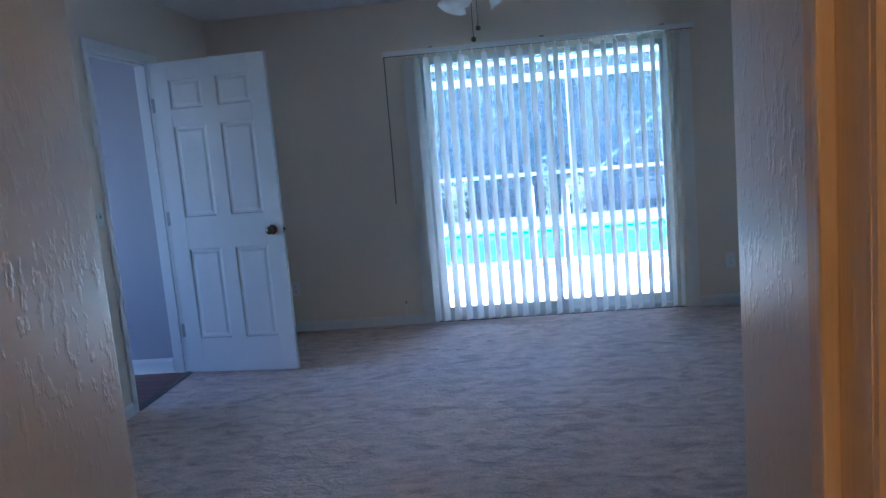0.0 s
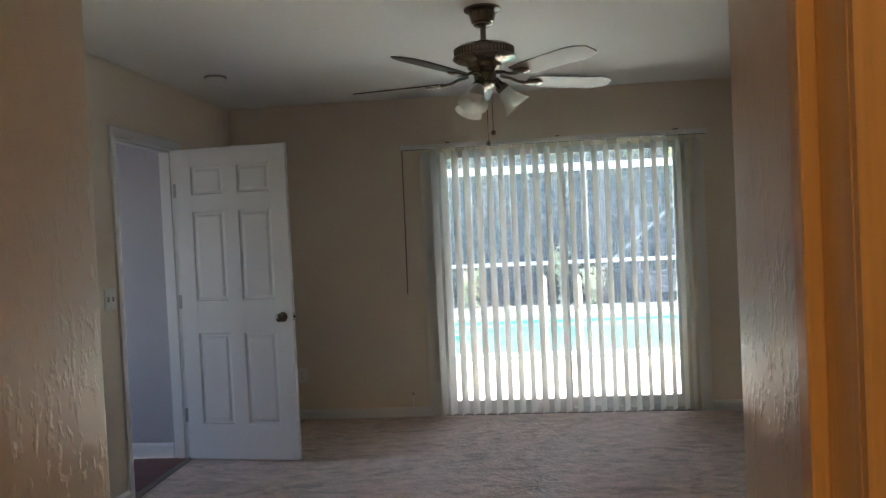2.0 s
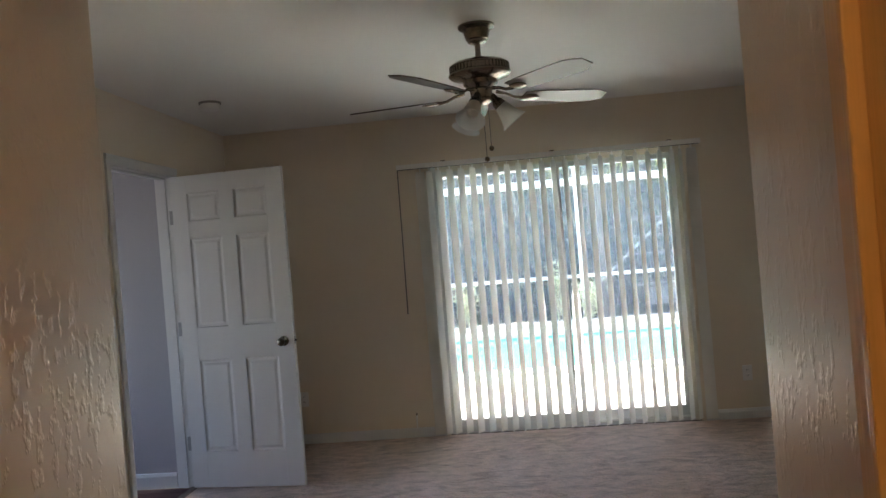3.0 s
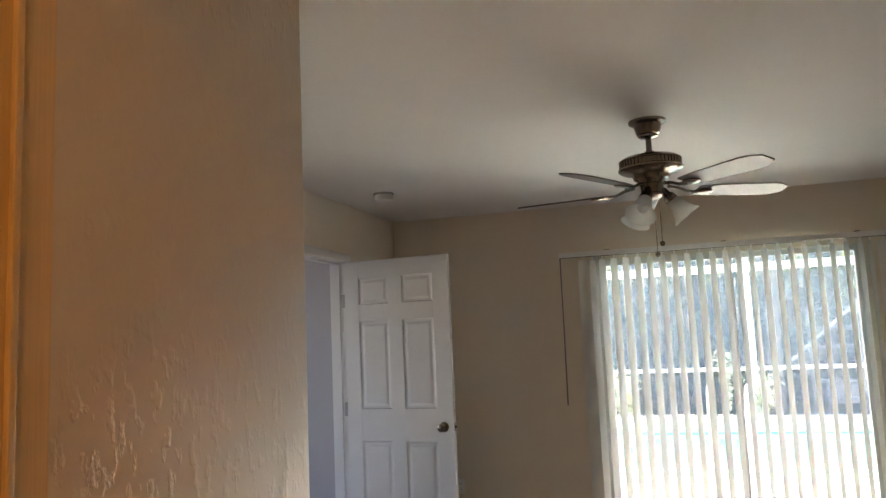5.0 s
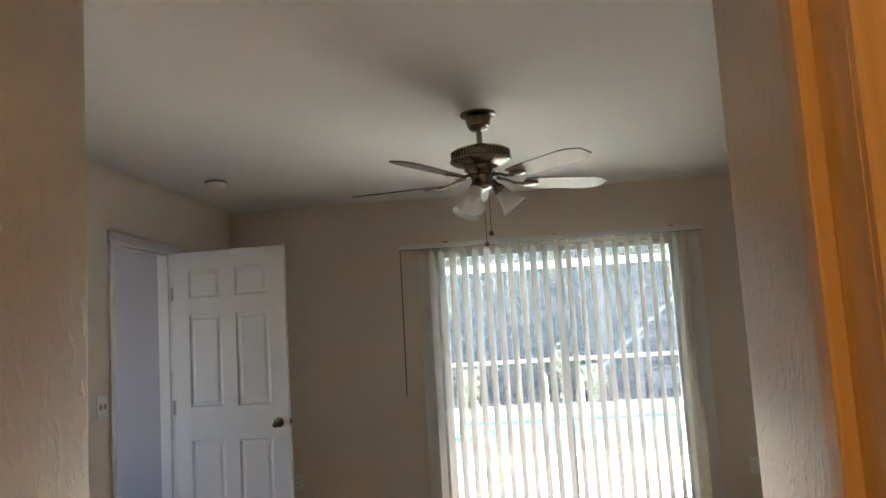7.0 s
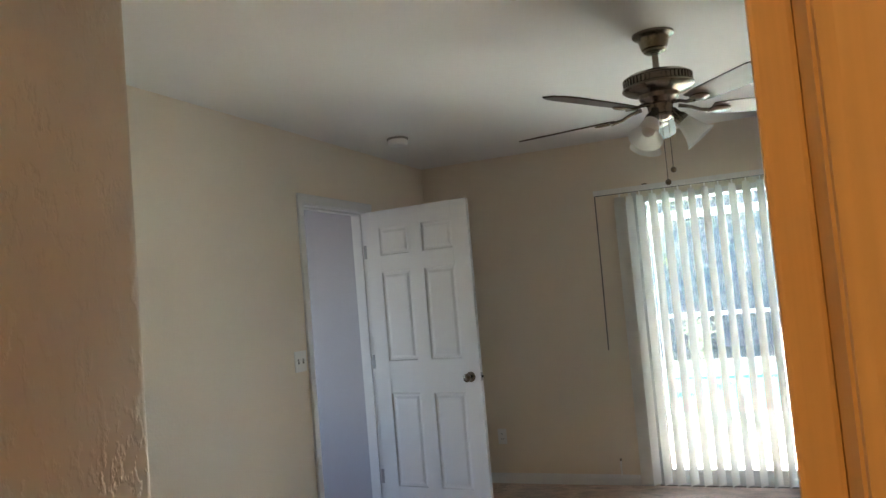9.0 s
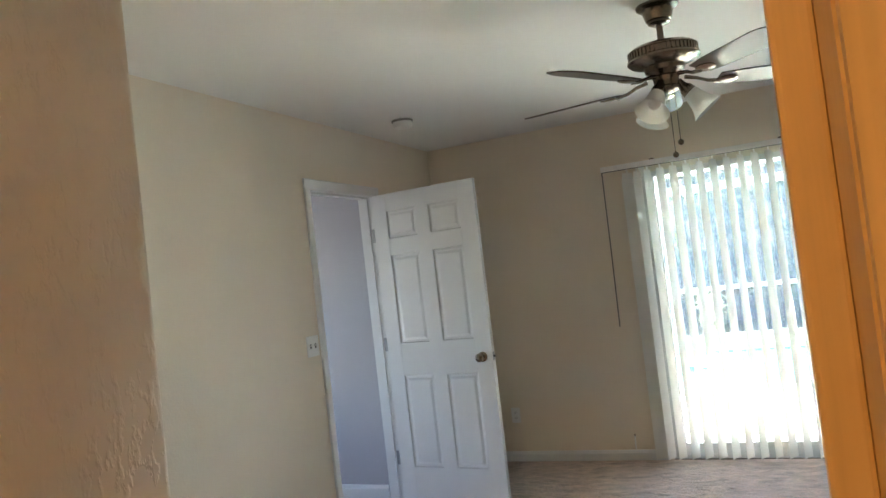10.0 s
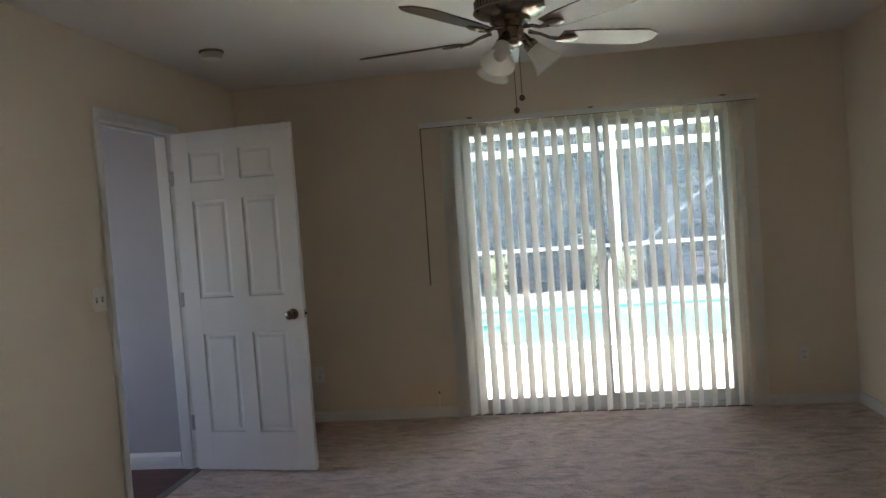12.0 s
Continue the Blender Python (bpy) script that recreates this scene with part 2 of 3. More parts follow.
def mesh_of(bm, name, material, smooth=False):
    bmesh.ops.recalc_face_normals(bm, faces=bm.faces)
    me = bpy.data.meshes.new(name)
    bm.to_mesh(me)
    bm.free()
    me.materials.append(material)
    if smooth:
        for p in me.polygons:
            p.use_smooth = True
        me.set_sharp_from_angle(angle=radians(40))
    return me


def thing(name, label, category, group="", kind="", m=None):
    ob = new(name)
    ob.empty_display_size = 0.1
    if m is not None:
        ob.matrix_world = m
    return tagged(ob, label, category, group, kind)


def solid(name, bm, material, label="", category="", group="", kind="", smooth=False):
    return tagged(new(name, mesh_of(bm, name, material, smooth)), label, category, group, kind)


def part(name, bm, material, parent, label="", smooth=False, m=None):
    me = bm if isinstance(bm, bpy.types.Mesh) else mesh_of(bm, name, material, smooth)
    ob = new(name, me)
    ob.parent = parent
    if m is not None:
        ob.matrix_basis = m
    return tagged(ob, label)


def B(*a, **k):
    return box(bmesh.new(), *a, **k)


# ---- large structure ----
H = 2.469                         # ceiling
RX = 4.206                        # right wall
HL, HR, NY = 1.489, 2.582, -4.47  # entry passage walls, near wall
OY0, OY1 = -1.735, -0.975         # side doorway
SX0, SX1, SZ = 1.615, 3.51, 2.08   # sliding door opening
FY = -5.15                        # doorway that the walk starts in


def round_corner(cx, cy, r, a0, a1, n=5):
    return [(cx + r * math.cos(radians(a0 + (a1 - a0) * k / n)), cy + r * math.sin(radians(a0 + (a1 - a0) * k / n))) for k in range(n + 1)]


def wall(name, boxes, material, label):
    bm = bmesh.new()
    for b in boxes:
        box(bm, *b)
    return solid(name, bm, material, label, "wall", kind="structure")


wall("wall_north", [(-0.12, 0, 0, SX0, 0.16, H), (SX1, 0, 0, RX + 0.12, 0.16, H), (SX0, 0, SZ, SX1, 0.16, H)], M_WALL, "beige painted wall with a sliding door opening")
wall("wall_west", [(-0.12, NY - 0.12, 0, 0, OY0 - 0.02, H), (-0.12, OY1 + 0.02, 0, 0, 0, H), (-0.12, OY0 - 0.02, 2.07, 0, OY1 + 0.02, H)], M_WALL, "beige painted wall with a doorway to a hall")
wall("wall_east", [(RX, NY - 0.12, 0, RX + 0.12, 0, H)], M_WALL, "plain beige painted bedroom wall")
r = 0.018
bm = bmesh.new()
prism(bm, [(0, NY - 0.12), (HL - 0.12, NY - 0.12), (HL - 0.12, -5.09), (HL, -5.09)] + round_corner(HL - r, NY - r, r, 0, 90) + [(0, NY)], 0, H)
solid("wall_south_1", bm, M_HALLWALL_DIMMED, "beige knockdown textured wall with a rounded corner", "wall", kind="structure", smooth=True)
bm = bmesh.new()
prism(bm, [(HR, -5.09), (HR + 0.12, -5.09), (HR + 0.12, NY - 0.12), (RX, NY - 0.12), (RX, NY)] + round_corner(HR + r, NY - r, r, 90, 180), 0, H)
solid("wall_south_2", bm, M_HALLWALL_DIMMED, "glossy beige knockdown textured wall with a rounded corner", "wall", kind="structure", smooth=True)
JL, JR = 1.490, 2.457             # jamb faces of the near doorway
wall("wall_doorway", [(0.9, -5.20, 0, JL - 0.02, -5.09, H), (JR + 0.02, -5.20, 0, 3.4, -5.09, H), (JL - 0.02, -5.20, 2.07, JR + 0.02, -5.09, H)], M_HALLWALL_DIMMED, "beige partition wall around a doorway")
wall("wall_back_room", [(0.78, -7.3, 0, 0.9, -5.09, H), (3.4, -7.3, 0, 3.52, -5.09, H), (0.9, -7.3, 0, 3.4, -7.18, H)], M_WALL, "plain beige walls of the room behind the doorway")
bm = bmesh.new()
box(bm, -0.12, -7.3, H, RX + 0.12, 0.16, H + 0.12)
solid("ceiling", bm, M_CEIL, "white painted flat ceiling", "ceiling", kind="structure")

# carpet with gentle unevenness
bm = bmesh.new()
nx, ny = 70, 84
gx = [[bm.verts.new((RX * i / nx, -5.15 + (5.15) * j / ny, 0.004 * noise.noise((RX * i / nx * 2.3, 5.15 * j / ny * 3.1, 0.4)) + 0.002 * noise.noise((RX * i / nx * 9, 5.15 * j / ny * 9, 2)))) for j in range(ny + 1)] for i in range(nx + 1)]
for i in range(nx):
    for j in range(ny):
        bm.faces.new((gx[i][j], gx[i + 1][j], gx[i + 1][j + 1], gx[i][j + 1]))
solid("floor", bm, M_CARPET, "taupe cut-pile carpet with brushed marks", "carpet", kind="structure", smooth=True)
solid("floor_slab", B(-0.12, -7.3, -0.15, RX + 0.12, 0.16, -0.012), M_SOIL, "concrete floor slab", "floor", kind="structure")
solid("floor_back_room", B(0.9, -7.18, -0.01, 3.4, -5.155, 0.0), M_TILE, "beige tiled floor behind the doorway", "floor", kind="structure")

# side hall beyond the white door
HY = -0.955
wall("wall_hall_north", [(-3.0, HY, 0, -0.12, HY + 0.1, H)], M_HALL_DIM, "painted wall of the side hall, its grey standing for dim bluish light")
wall("wall_hall_south", [(-3.0, -2.6, 0, -0.12, -2.5, H)], M_HALL_DIM, "painted wall of the side hall, its grey standing for dim bluish light")
wall("wall_hall_west", [(-3.1, -2.6, 0, -3.0, HY + 0.1, 0.8), (-3.1, -2.6, 2.1, -3.0, HY + 0.1, H)], M_HALL_DIM, "hall wall with a window opening, its grey standing for dim bluish light")
solid("ceiling_hall", B(-3.1, -2.6, H, -0.12, HY + 0.1, H + 0.1), M_CEIL, "white ceiling of the side hall", "ceiling", kind="structure")
hall_floor = solid("floor_hall", B(-3.0, -2.5, -0.05, -0.005, HY, -0.006), M_SLOT, "dark red-brown wood plank floor", "wood floor", kind="structure")
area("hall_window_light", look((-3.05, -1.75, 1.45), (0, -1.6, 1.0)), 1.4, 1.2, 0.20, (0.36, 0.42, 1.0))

# warm lamp of the room behind the doorway
lamp = thing("ceiling_light", "warm glowing flush ceiling light with a white glass bowl", "ceiling light", m=pose(2.10, -6.35, H))
part("base", lathe(bmesh.new(), [(0.15, 0), (0.155, -0.02), (0.14, -0.035)]), M_NICKEL, lamp, smooth=True)
bulb_m = bpy.data.materials.new("warm_bowl")
bulb_m.use_nodes = True
bb = bulb_m.node_tree.nodes["Principled BSDF"]
bb.inputs["Emission Color"].default_value, bb.inputs["Emission Strength"].default_value = (1.0, 0.60, 0.26, 1), 2.4
part("bowl", lathe(bmesh.new(), [(0.135, -0.035), (0.13, -0.06), (0.10, -0.09), (0.05, -0.105), (0.005, -0.11)]), bulb_m, lamp, "glowing frosted bowl", smooth=True)


# ---- trim ----
def baseboard(name, x0, y0, x1, y1, nx_, ny_, h=0.075):
    """A skirting along a wall from one point to another; (nx_, ny_) points into the room."""
    d = Vector((x1 - x0, y1 - y0, 0))
    n = Vector((nx_, ny_, 0))
    prof = [(0, 0), (0.014, 0), (0.014, h - 0.022), (0.010, h - 0.012), (0.007, h - 0.003), (0.004, h), (0, h)]
    bm = bmesh.new()
    a = [bm.verts.new(Vector((x0, y0, 0)) + n * u + Vector((0, 0, v))) for u, v in prof]
    b = [bm.verts.new(Vector((x0, y0, 0)) + d + n * u + Vector((0, 0, v))) for u, v in prof]
    k = len(prof)
    for i in range(k):
        bm.faces.new((a[i], a[(i + 1) % k], b[(i + 1) % k], b[i]))
    bm.faces.new(a)
    bm.faces.new(b[::-1])
    return solid(name, bm, M_TRIM, "white painted wooden baseboard", "baseboard", kind="structure")


baseboard("baseboard", 0.0, 0, SX0 - 0.03, 0, 0, -1)
baseboard("baseboard", SX1 + 0.03, 0, RX, 0, 0, -1)
baseboard("baseboard", RX, 0, RX, NY, -1, 0)
baseboard("baseboard", 0, NY, 0, OY0 - 0.06, 1, 0)
baseboard("baseboard", 0, OY1 + 0.06, 0, 0, 1, 0)
baseboard("baseboard", HL, -5.09, HL, NY - 0.02, 1, 0)
baseboard("baseboard", HR, -5.09, HR, NY - 0.02, -1, 0)
baseboard("baseboard", 0, NY, HL - 0.02, NY, 0, 1)
baseboard("baseboard", HR + 0.02, NY, RX, NY, 0, 1)
baseboard("baseboard", -2.9, HY, -0.13, HY, 0, -1, h=0.10)

# ---- side doorway: jambs, stops, casing ----
dw = thing("door_1", "white painted door frame with moulded casing", "door frame", kind="structure")
part("jamb", B(-0.12, OY0 - 0.02, 0, 0, OY0, 2.05), M_TRIM, dw)
part("jamb", B(-0.12, OY1, 0, 0, OY1 + 0.02, 2.05), M_TRIM, dw)
part("head", B(-0.12, OY0 - 0.02, 2.05, 0, OY1 + 0.02, 2.07), M_TRIM, dw)
part("stop", B(-0.09, OY0, 0, -0.045, OY0 + 0.011, 2.05), M_TRIM, dw)
part("stop", B(-0.09, OY1 - 0.011, 0, -0.045, OY1, 2.05), M_TRIM, dw)
part("stop", B(-0.09, OY0 + 0.011, 2.039, -0.045, OY1 - 0.011, 2.05), M_TRIM, dw)
part("strike_plate", B(-0.035, OY0, 0.87, -0.012, OY0 + 0.002, 0.93), M_STEEL, dw, "dull steel strike plate")


def casing(parent, horizontal, a0, a1, edge, sign, place, out, axis):
    """Moulded casing: stepped and rounded board, 57 mm wide."""
    prof = [(0, 0), (0, 0.008), (0.004, 0.010), (0.018, 0.012), (0.034, 0.014), (0.050, 0.0155), (0.057, 0.013), (0.057, 0)]
    bm = bmesh.new()
    ends = []
    for k, s in ((a0, 0), (a1, 1)):
        ring = []
        for w, t in prof:
            p = edge + sign * w
            u = place + out * t
            if horizontal:
                ring.append((u, k, p) if axis == "x" else (k, u, p))
            else:
                ring.append((u, p, k) if axis == "x" else (p, u, k))
        ends.append([bm.verts.new(q) for q in ring])
    a, b = ends
    for i in range(len(prof)):
        j = (i + 1) % len(prof)
        bm.faces.new((a[i], a[j], b[j], b[i]))
    bm.faces.new(a)
    bm.faces.new(b[::-1])
    return bm


part("casing", casing(dw, False, 0, 2.055, OY0 - 0.003, -1, 0, 1, "x"), M_TRIM, dw)
part("casing", casing(dw, False, 0, 2.055, OY1 + 0.003, 1, 0, 1, "x"), M_TRIM, dw)
part("casing", casing(dw, True, OY0 - 0.06, OY1 + 0.06, 2.055, 1, 0, 1, "x"), M_TRIM, dw)
solid("threshold", B(-0.03, OY0, -0.004, 0.018, OY1, 0.006, bevel=0.003), M_BRONZE, "dark metal carpet strip across the doorway", "threshold", kind="structure")

# ---- near doorway: wooden frame ----
nd = thing("door_2", "honey-coloured wooden door frame with stops and casing", "door frame", kind="structure")
part("jamb", B(JL - 0.02, -5.20, 0, JL, -5.09, 2.05), M_OAK, nd)
part("jamb", B(JR, -5.20, 0, JR + 0.02, -5.09, 2.05), M_OAK, nd)
part("head", B(JL - 0.02, -5.20, 2.05, JR + 0.02, -5.09, 2.07), M_OAK, nd)
part("stop", B(JL, FY, 0, JL + 0.008, FY + 0.010, 2.05, bevel=0.002), M_OAK, nd)
part("stop", B(JR - 0.014, FY, 0, JR, FY + 0.010, 2.05, bevel=0.002), M_OAK, nd)
part("stop", B(JL + 0.008, FY, 2.036, JR - 0.014, FY + 0.010, 2.05), M_OAK, nd)
part("casing", casing(nd, False, 0, 2.055, JL - 0.001, -1, -5.20, -1, "y"), M_OAK, nd)
part("casing", casing(nd, False, 0, 2.055, JR + 0.001, 1, -5.20, -1, "y"), M_OAK, nd)
part("casing", casing(nd, True, JL - 0.06, JR + 0.06, 2.055, 1, -5.20, -1, "y"), M_OAK, nd)
part("casing", casing(nd, False, 0, 2.055, JR + 0.003, 1, -5.09, 1, "y"), M_OAK, nd)


# ---- the white six-panel door ----
def six_panel_door():
    W, T, Z0, Z1 = 0.775, 0.035, 0.012, 2.045
    pin = (0.012, -0.982)
    d = thing("panel_door", "white six-panel door standing open on the carpet", "door", m=pose(*pin, 0, 0, 0, -6.0))
    # local x runs from the pin to the free edge; the seen face looks to -y
    y0, y1 = -0.045, -0.010
    xs = [0.004, 0.114, 0.338, 0.438, 0.662, W]
    rows = [(0.24, 0.84), (1.05, 1.635), (1.745, 1.93)]
    bm = bmesh.new()
    box(bm, xs[0], y0, Z0, xs[1], y1, Z1, bevel=0.002)
    box(bm, xs[4], y0, Z0, xs[5], y1, Z1, bevel=0.002)
    zs = [Z0] + [z for q in rows for z in q] + [Z1]
    for k in range(0, 8, 2):
        box(bm, xs[1], y0, zs[k], xs[4], y1, zs[k + 1])
    for a, b in rows:
        box(bm, xs[2], y0, a, xs[3], y1, b)
    part("stiles_and_rails", bm, M_DOOR, d)
    for a, b in rows:
        for x0, x1 in ((xs[1], xs[2]), (xs[3], xs[4])):
            bm = bmesh.new()
            # sunk field with sloped sticking and a raised middle, on both faces
            for yf, s in ((y0, 1), (y1, -1)):
                loops = []
                for inset, depth in ((0, 0.001), (0.007, 0.006), (0.020, 0.007), (0.036, 0.003)):
                    yy = yf + s * depth
                    loops.append([bm.verts.new(p) for p in ((x0 + inset, yy, a + inset), (x1 - inset, yy, a + inset), (x1 - inset, yy, b - inset), (x0 + inset, yy, b - inset))])
                for p, q in zip(loops, loops[1:]):
                    for i in range(4):
                        bm.faces.new((p[i], p[(i + 1) % 4], q[(i + 1) % 4], q[i]))
                bm.faces.new(loops[-1])
            part("panel", bm, M_DOOR, d)
    for side in (-1, 1):
        yk = y0 if side < 0 else y1
        m = Matrix.Translation((W - 0.066, yk, 0.935)) @ Matrix.Rotation(radians(90 if side < 0 else -90), 4, "X")
        part("knob", lathe(bmesh.new(), [(0.032, 0), (0.032, 0.004), (0.028, 0.008), (0.013, 0.012), (0.012, 0.03), (0.022, 0.036), (0.027, 0.046), (0.026, 0.056), (0.018, 0.063), (0.004, 0.065)], m=m), M_NICKEL, d, "round satin nickel knob", smooth=True)
    part("latch", B(W, y0 + 0.006, 0.91, W + 0.0015, y1 - 0.006, 0.96), M_STEEL, d, "steel latch plate on the door's edge")
    part("latch_bolt", B(W + 0.0015, y0 + 0.011, 0.928, W + 0.011, y1 - 0.012, 0.942), M_SLOT, d, "dark latch bolt")
    for z in (0.30, 1.05, 1.78):
        h = part("hinge", tube(bmesh.new(), [(0, 0, z - 0.045), (0, 0, z + 0.045)], 0.006), M_STEEL, d, "steel butt hinge")
        part("leaf", B(-0.018, -0.044, z - 0.045, 0.003, -0.041, z + 0.045), M_STEEL, h)
    return d


six_panel_door()

# ---- sliding glass door ----
sd = thing("window_1", "white aluminium sliding glass patio door, closed", "sliding door", kind="structure")
Y0, Y1 = 0.03, 0.13
part("frame_side", B(SX0, Y0, 0, SX0 + 0.04, Y1, SZ), M_ALU, sd)
part("frame_side", B(SX1 - 0.04, Y0, 0, SX1, Y1, SZ), M_CREAM, sd)
part("frame_head", B(SX0 + 0.04, Y0, SZ - 0.05, SX1 - 0.04, Y1, SZ), M_CREAM, sd, "cream head of the frame")
part("track", B(SX0 + 0.04, Y0, 0, SX1 - 0.04, Y1, 0.03), M_ALU, sd)
XM = 2.585


def leaf(x0, x1, y, wl=0.05, wr=0.05):
    z0, z1 = 0.03, SZ - 0.05
    f = part("sliding_leaf", B(x0, y, z0, x1, y + 0.035, z0 + 0.075), M_ALU, sd)
    part("top_rail", B(x0, y, z1 - 0.04, x1, y + 0.035, z1), M_ALU, f)
    part("stile", B(x0, y, z0 + 0.075, x0 + wl, y + 0.035, z1 - 0.04), M_ALU, f)
    part("stile", B(x1 - wr, y, z0 + 0.075, x1, y + 0.035, z1 - 0.04), M_ALU, f)
    g = part("pane", B(x0 + wl, y + 0.015, z0 + 0.075, x1 - wr, y + 0.020, z1 - 0.04), M_GLASS, f)
    g.visible_shadow = False
    return f


leaf(SX0 + 0.042, XM + 0.018, 0.038, wr=0.036)
leaf(XM - 0.018, SX1 - 0.042, 0.083, wl=0.036)
handle = part("door_pull", B(SX0 + 0.052, 0.008, 0.95, SX0 + 0.078, 0.0375, 1.15, bevel=0.006), M_SLOT, sd, "dark pull handle")

# ---- vertical blind ----
vb = thing("vertical_blind", "ivory vertical blind with tilted vanes over the patio door", "blind")
BX0, BX1, BY = 1.371, 3.634, -0.085
bm = bmesh.new()
box(bm, BX0, BY - 0.022, 2.062, BX1, BY + 0.022, 2.098, bevel=0.004)
part("head_rail", bm, M_PLATE, vb, "white metal head rail")
part("rail_slot", B(BX0 + 0.01, BY - 0.006, 2.0585, BX1 - 0.01, BY + 0.006, 2.0618), M_SLOT, vb)
for x in (1.73, 2.55, 3.41):
    part("bracket", B(x - 0.015, BY - 0.026, 2.0985, x + 0.015, -0.001, 2.106), M_BRONZE, vb, "small dark wall bracket")


def vane_mesh(seed):
    """A slat 89 mm wide, slightly curved and bowed, with hem at the foot."""
    rg = random.Random(seed)
    bm = bmesh.new()
    cols, rowz = 5, [0.03, 0.06, 0.5, 1.0, 1.5, 1.98, 2.035]
    ph, amp = rg.uniform(0, 6), rg.uniform(0.0, 0.02)
    for off in (0.0, 0.0012):
        g = []
        for z in rowz:
            tw = amp * math.sin(ph + z * 1.6)
            line = []
            for c in range(cols):
                s = (c / (cols - 1) - 0.5) * 0.089
                if z > 2.0:
                    s *= 0.8
                bow = 0.006 * (1 - (2 * c / (cols - 1) - 1) ** 2) + off
                line.append(bm.verts.new((s * math.cos(tw) - bow * math.sin(tw), s * math.sin(tw) + bow * math.cos(tw), z)))
            g.append(line)
        for i in range(len(rowz) - 1):
            for c in range(cols - 1):
                bm.faces.new((g[i][c], g[i][c + 1], g[i + 1][c + 1], g[i + 1][c]))
    return mesh_of(bm, "vane", M_VANE, smooth=True)


variants = [vane_mesh(s) for s in range(6)]
rg = random.Random(5)
xs_v = [(1.550, 32), (1.618, 62), (1.690, 62), (1.776, 58)]
x = 1.862
while x < 3.46:
    xs_v.append((x, 58 + rg.uniform(-3, 3)))
    x += 0.0868
xs_v.append((3.485, 60))
xs_v.append((3.565, 12))
for k, (x, ang) in enumerate(xs_v):
    v = part("vane", variants[k % 6], None, vb, m=pose(x, BY, 0, 0, 0, ang))
    part("clip", B(x - 0.005, BY - 0.008, 2.033, x + 0.005, BY + 0.008, 2.058), M_PLATE, vb)
part("wand", tube(bmesh.new(), [(1.378, BY - 0.01, 2.06), (1.377, BY - 0.012, 1.5), (1.372, BY - 0.012, 0.965)], 0.0045), M_ROPE, vb, "thin grey tilt wand", smooth=True)


# ---- ceiling fan ----
def ceiling_fan():
    f = thing("ceiling_fan", "bronze five-blade ceiling fan with three glass shades", "ceiling fan", m=pose(2.109, -2.2, H - 0.0005))
    part("canopy", lathe(bmesh.new(), [(0.086, 0), (0.086, -0.010), (0.080, -0.015), (0.070, -0.019), (0.063, -0.026), (0.059, -0.045), (0.052, -0.066), (0.045, -0.070), (0.045, -0.078), (0.034, -0.084), (0.016, -0.087)], 32), M_BRONZE, f, smooth=True)
    part("downrod", lathe(bmesh.new(), [(0.0135, -0.08), (0.0135, -0.145), (0.024, -0.148), (0.024, -0.162), (0.018, -0.170)], 16), M_BRONZE, f, smooth=True)
    mo = part("motor_housing", lathe(bmesh.new(), [(0.03, -0.166), (0.085, -0.170), (0.125, -0.178), (0.143, -0.190), (0.143, -0.194), (0.138, -0.196), (0.138, -0.222), (0.147, -0.226), (0.148, -0.234), (0.136, -0.244), (0.105, -0.254), (0.085, -0.262), (0.080, -0.280), (0.060, -0.292), (0.05, -0.303)], 40), M_BRONZE, f, smooth=True)
    rib = mesh_of(B(0.137, -0.0035, -0.221, 0.1425, 0.0035, -0.197), "vent_rib", M_BRONZE)
    for k in range(48):
        part("vent_rib", rib, None, mo, m=pose(0, 0, 0, 0, 0, k * 7.5))
    part("switch_housing", lathe(bmesh.new(), [(0.05, -0.300), (0.055, -0.305), (0.052, -0.315), (0.050, -0.345), (0.056, -0.350), (0.056, -0.358), (0.03, -0.372), (0.01, -0.376)], 28), M_BRONZE, f, smooth=True)
    # blade outline: root, widening, clipped corners
    out = [(0.215, -0.048), (0.30, -0.060), (0.575, -0.070), (0.615, -0.062), (0.660, -0.034), (0.662, 0.030), (0.620, 0.060), (0.575, 0.070), (0.30, 0.060), (0.215, 0.048)]
    bm = bmesh.new()
    prism(bm, out, -0.0027, 0.0027)
    blade = mesh_of(bm, "blade", M_BLADE)
    arm = bmesh.new()
    tube(arm, [(0.08, 0, 0.022), (0.13, 0, 0.012), (0.17, 0, -0.004), (0.22, 0, -0.010)], [0.009, 0.007, 0.007, 0.009], 10)
    lathe(arm, [(0.001, -0.016), (0.026, -0.013), (0.031, -0.009), (0.031, -0.0045)], 20, Matrix.Translation((0.25, 0, 0)) @ Matrix.Diagonal((1.5, 1, 1, 1)))
    arm = mesh_of(arm, "blade_iron", M_BRONZE, smooth=True)
    for k in range(5):
        m = pose(0, 0, -0.333, 0, 0, 24.5 + 72 * k) @ pose(0, 0, 0, -11.5, 0, 0)
        b = part("blade", blade, None, f, "dark glossy wooden blade" if k == 0 else "", m=m)
        part("blade_iron", arm, None, b)
    prof = [(0.026, 0), (0.030, -0.012), (0.036, -0.035), (0.044, -0.065), (0.056, -0.090), (0.068, -0.105), (0.0665, -0.105), (0.0545, -0.089), (0.0425, -0.064), (0.0345, -0.035), (0.028, -0.012), (0.024, -0.002)]
    for az in (8, 128, 248):
        m = pose(0, 0, -0.351, 0, 0, az) @ Matrix.Scale(1.03, 4) @ pose(0.062, 0, -0.004, 0, -38, 0)
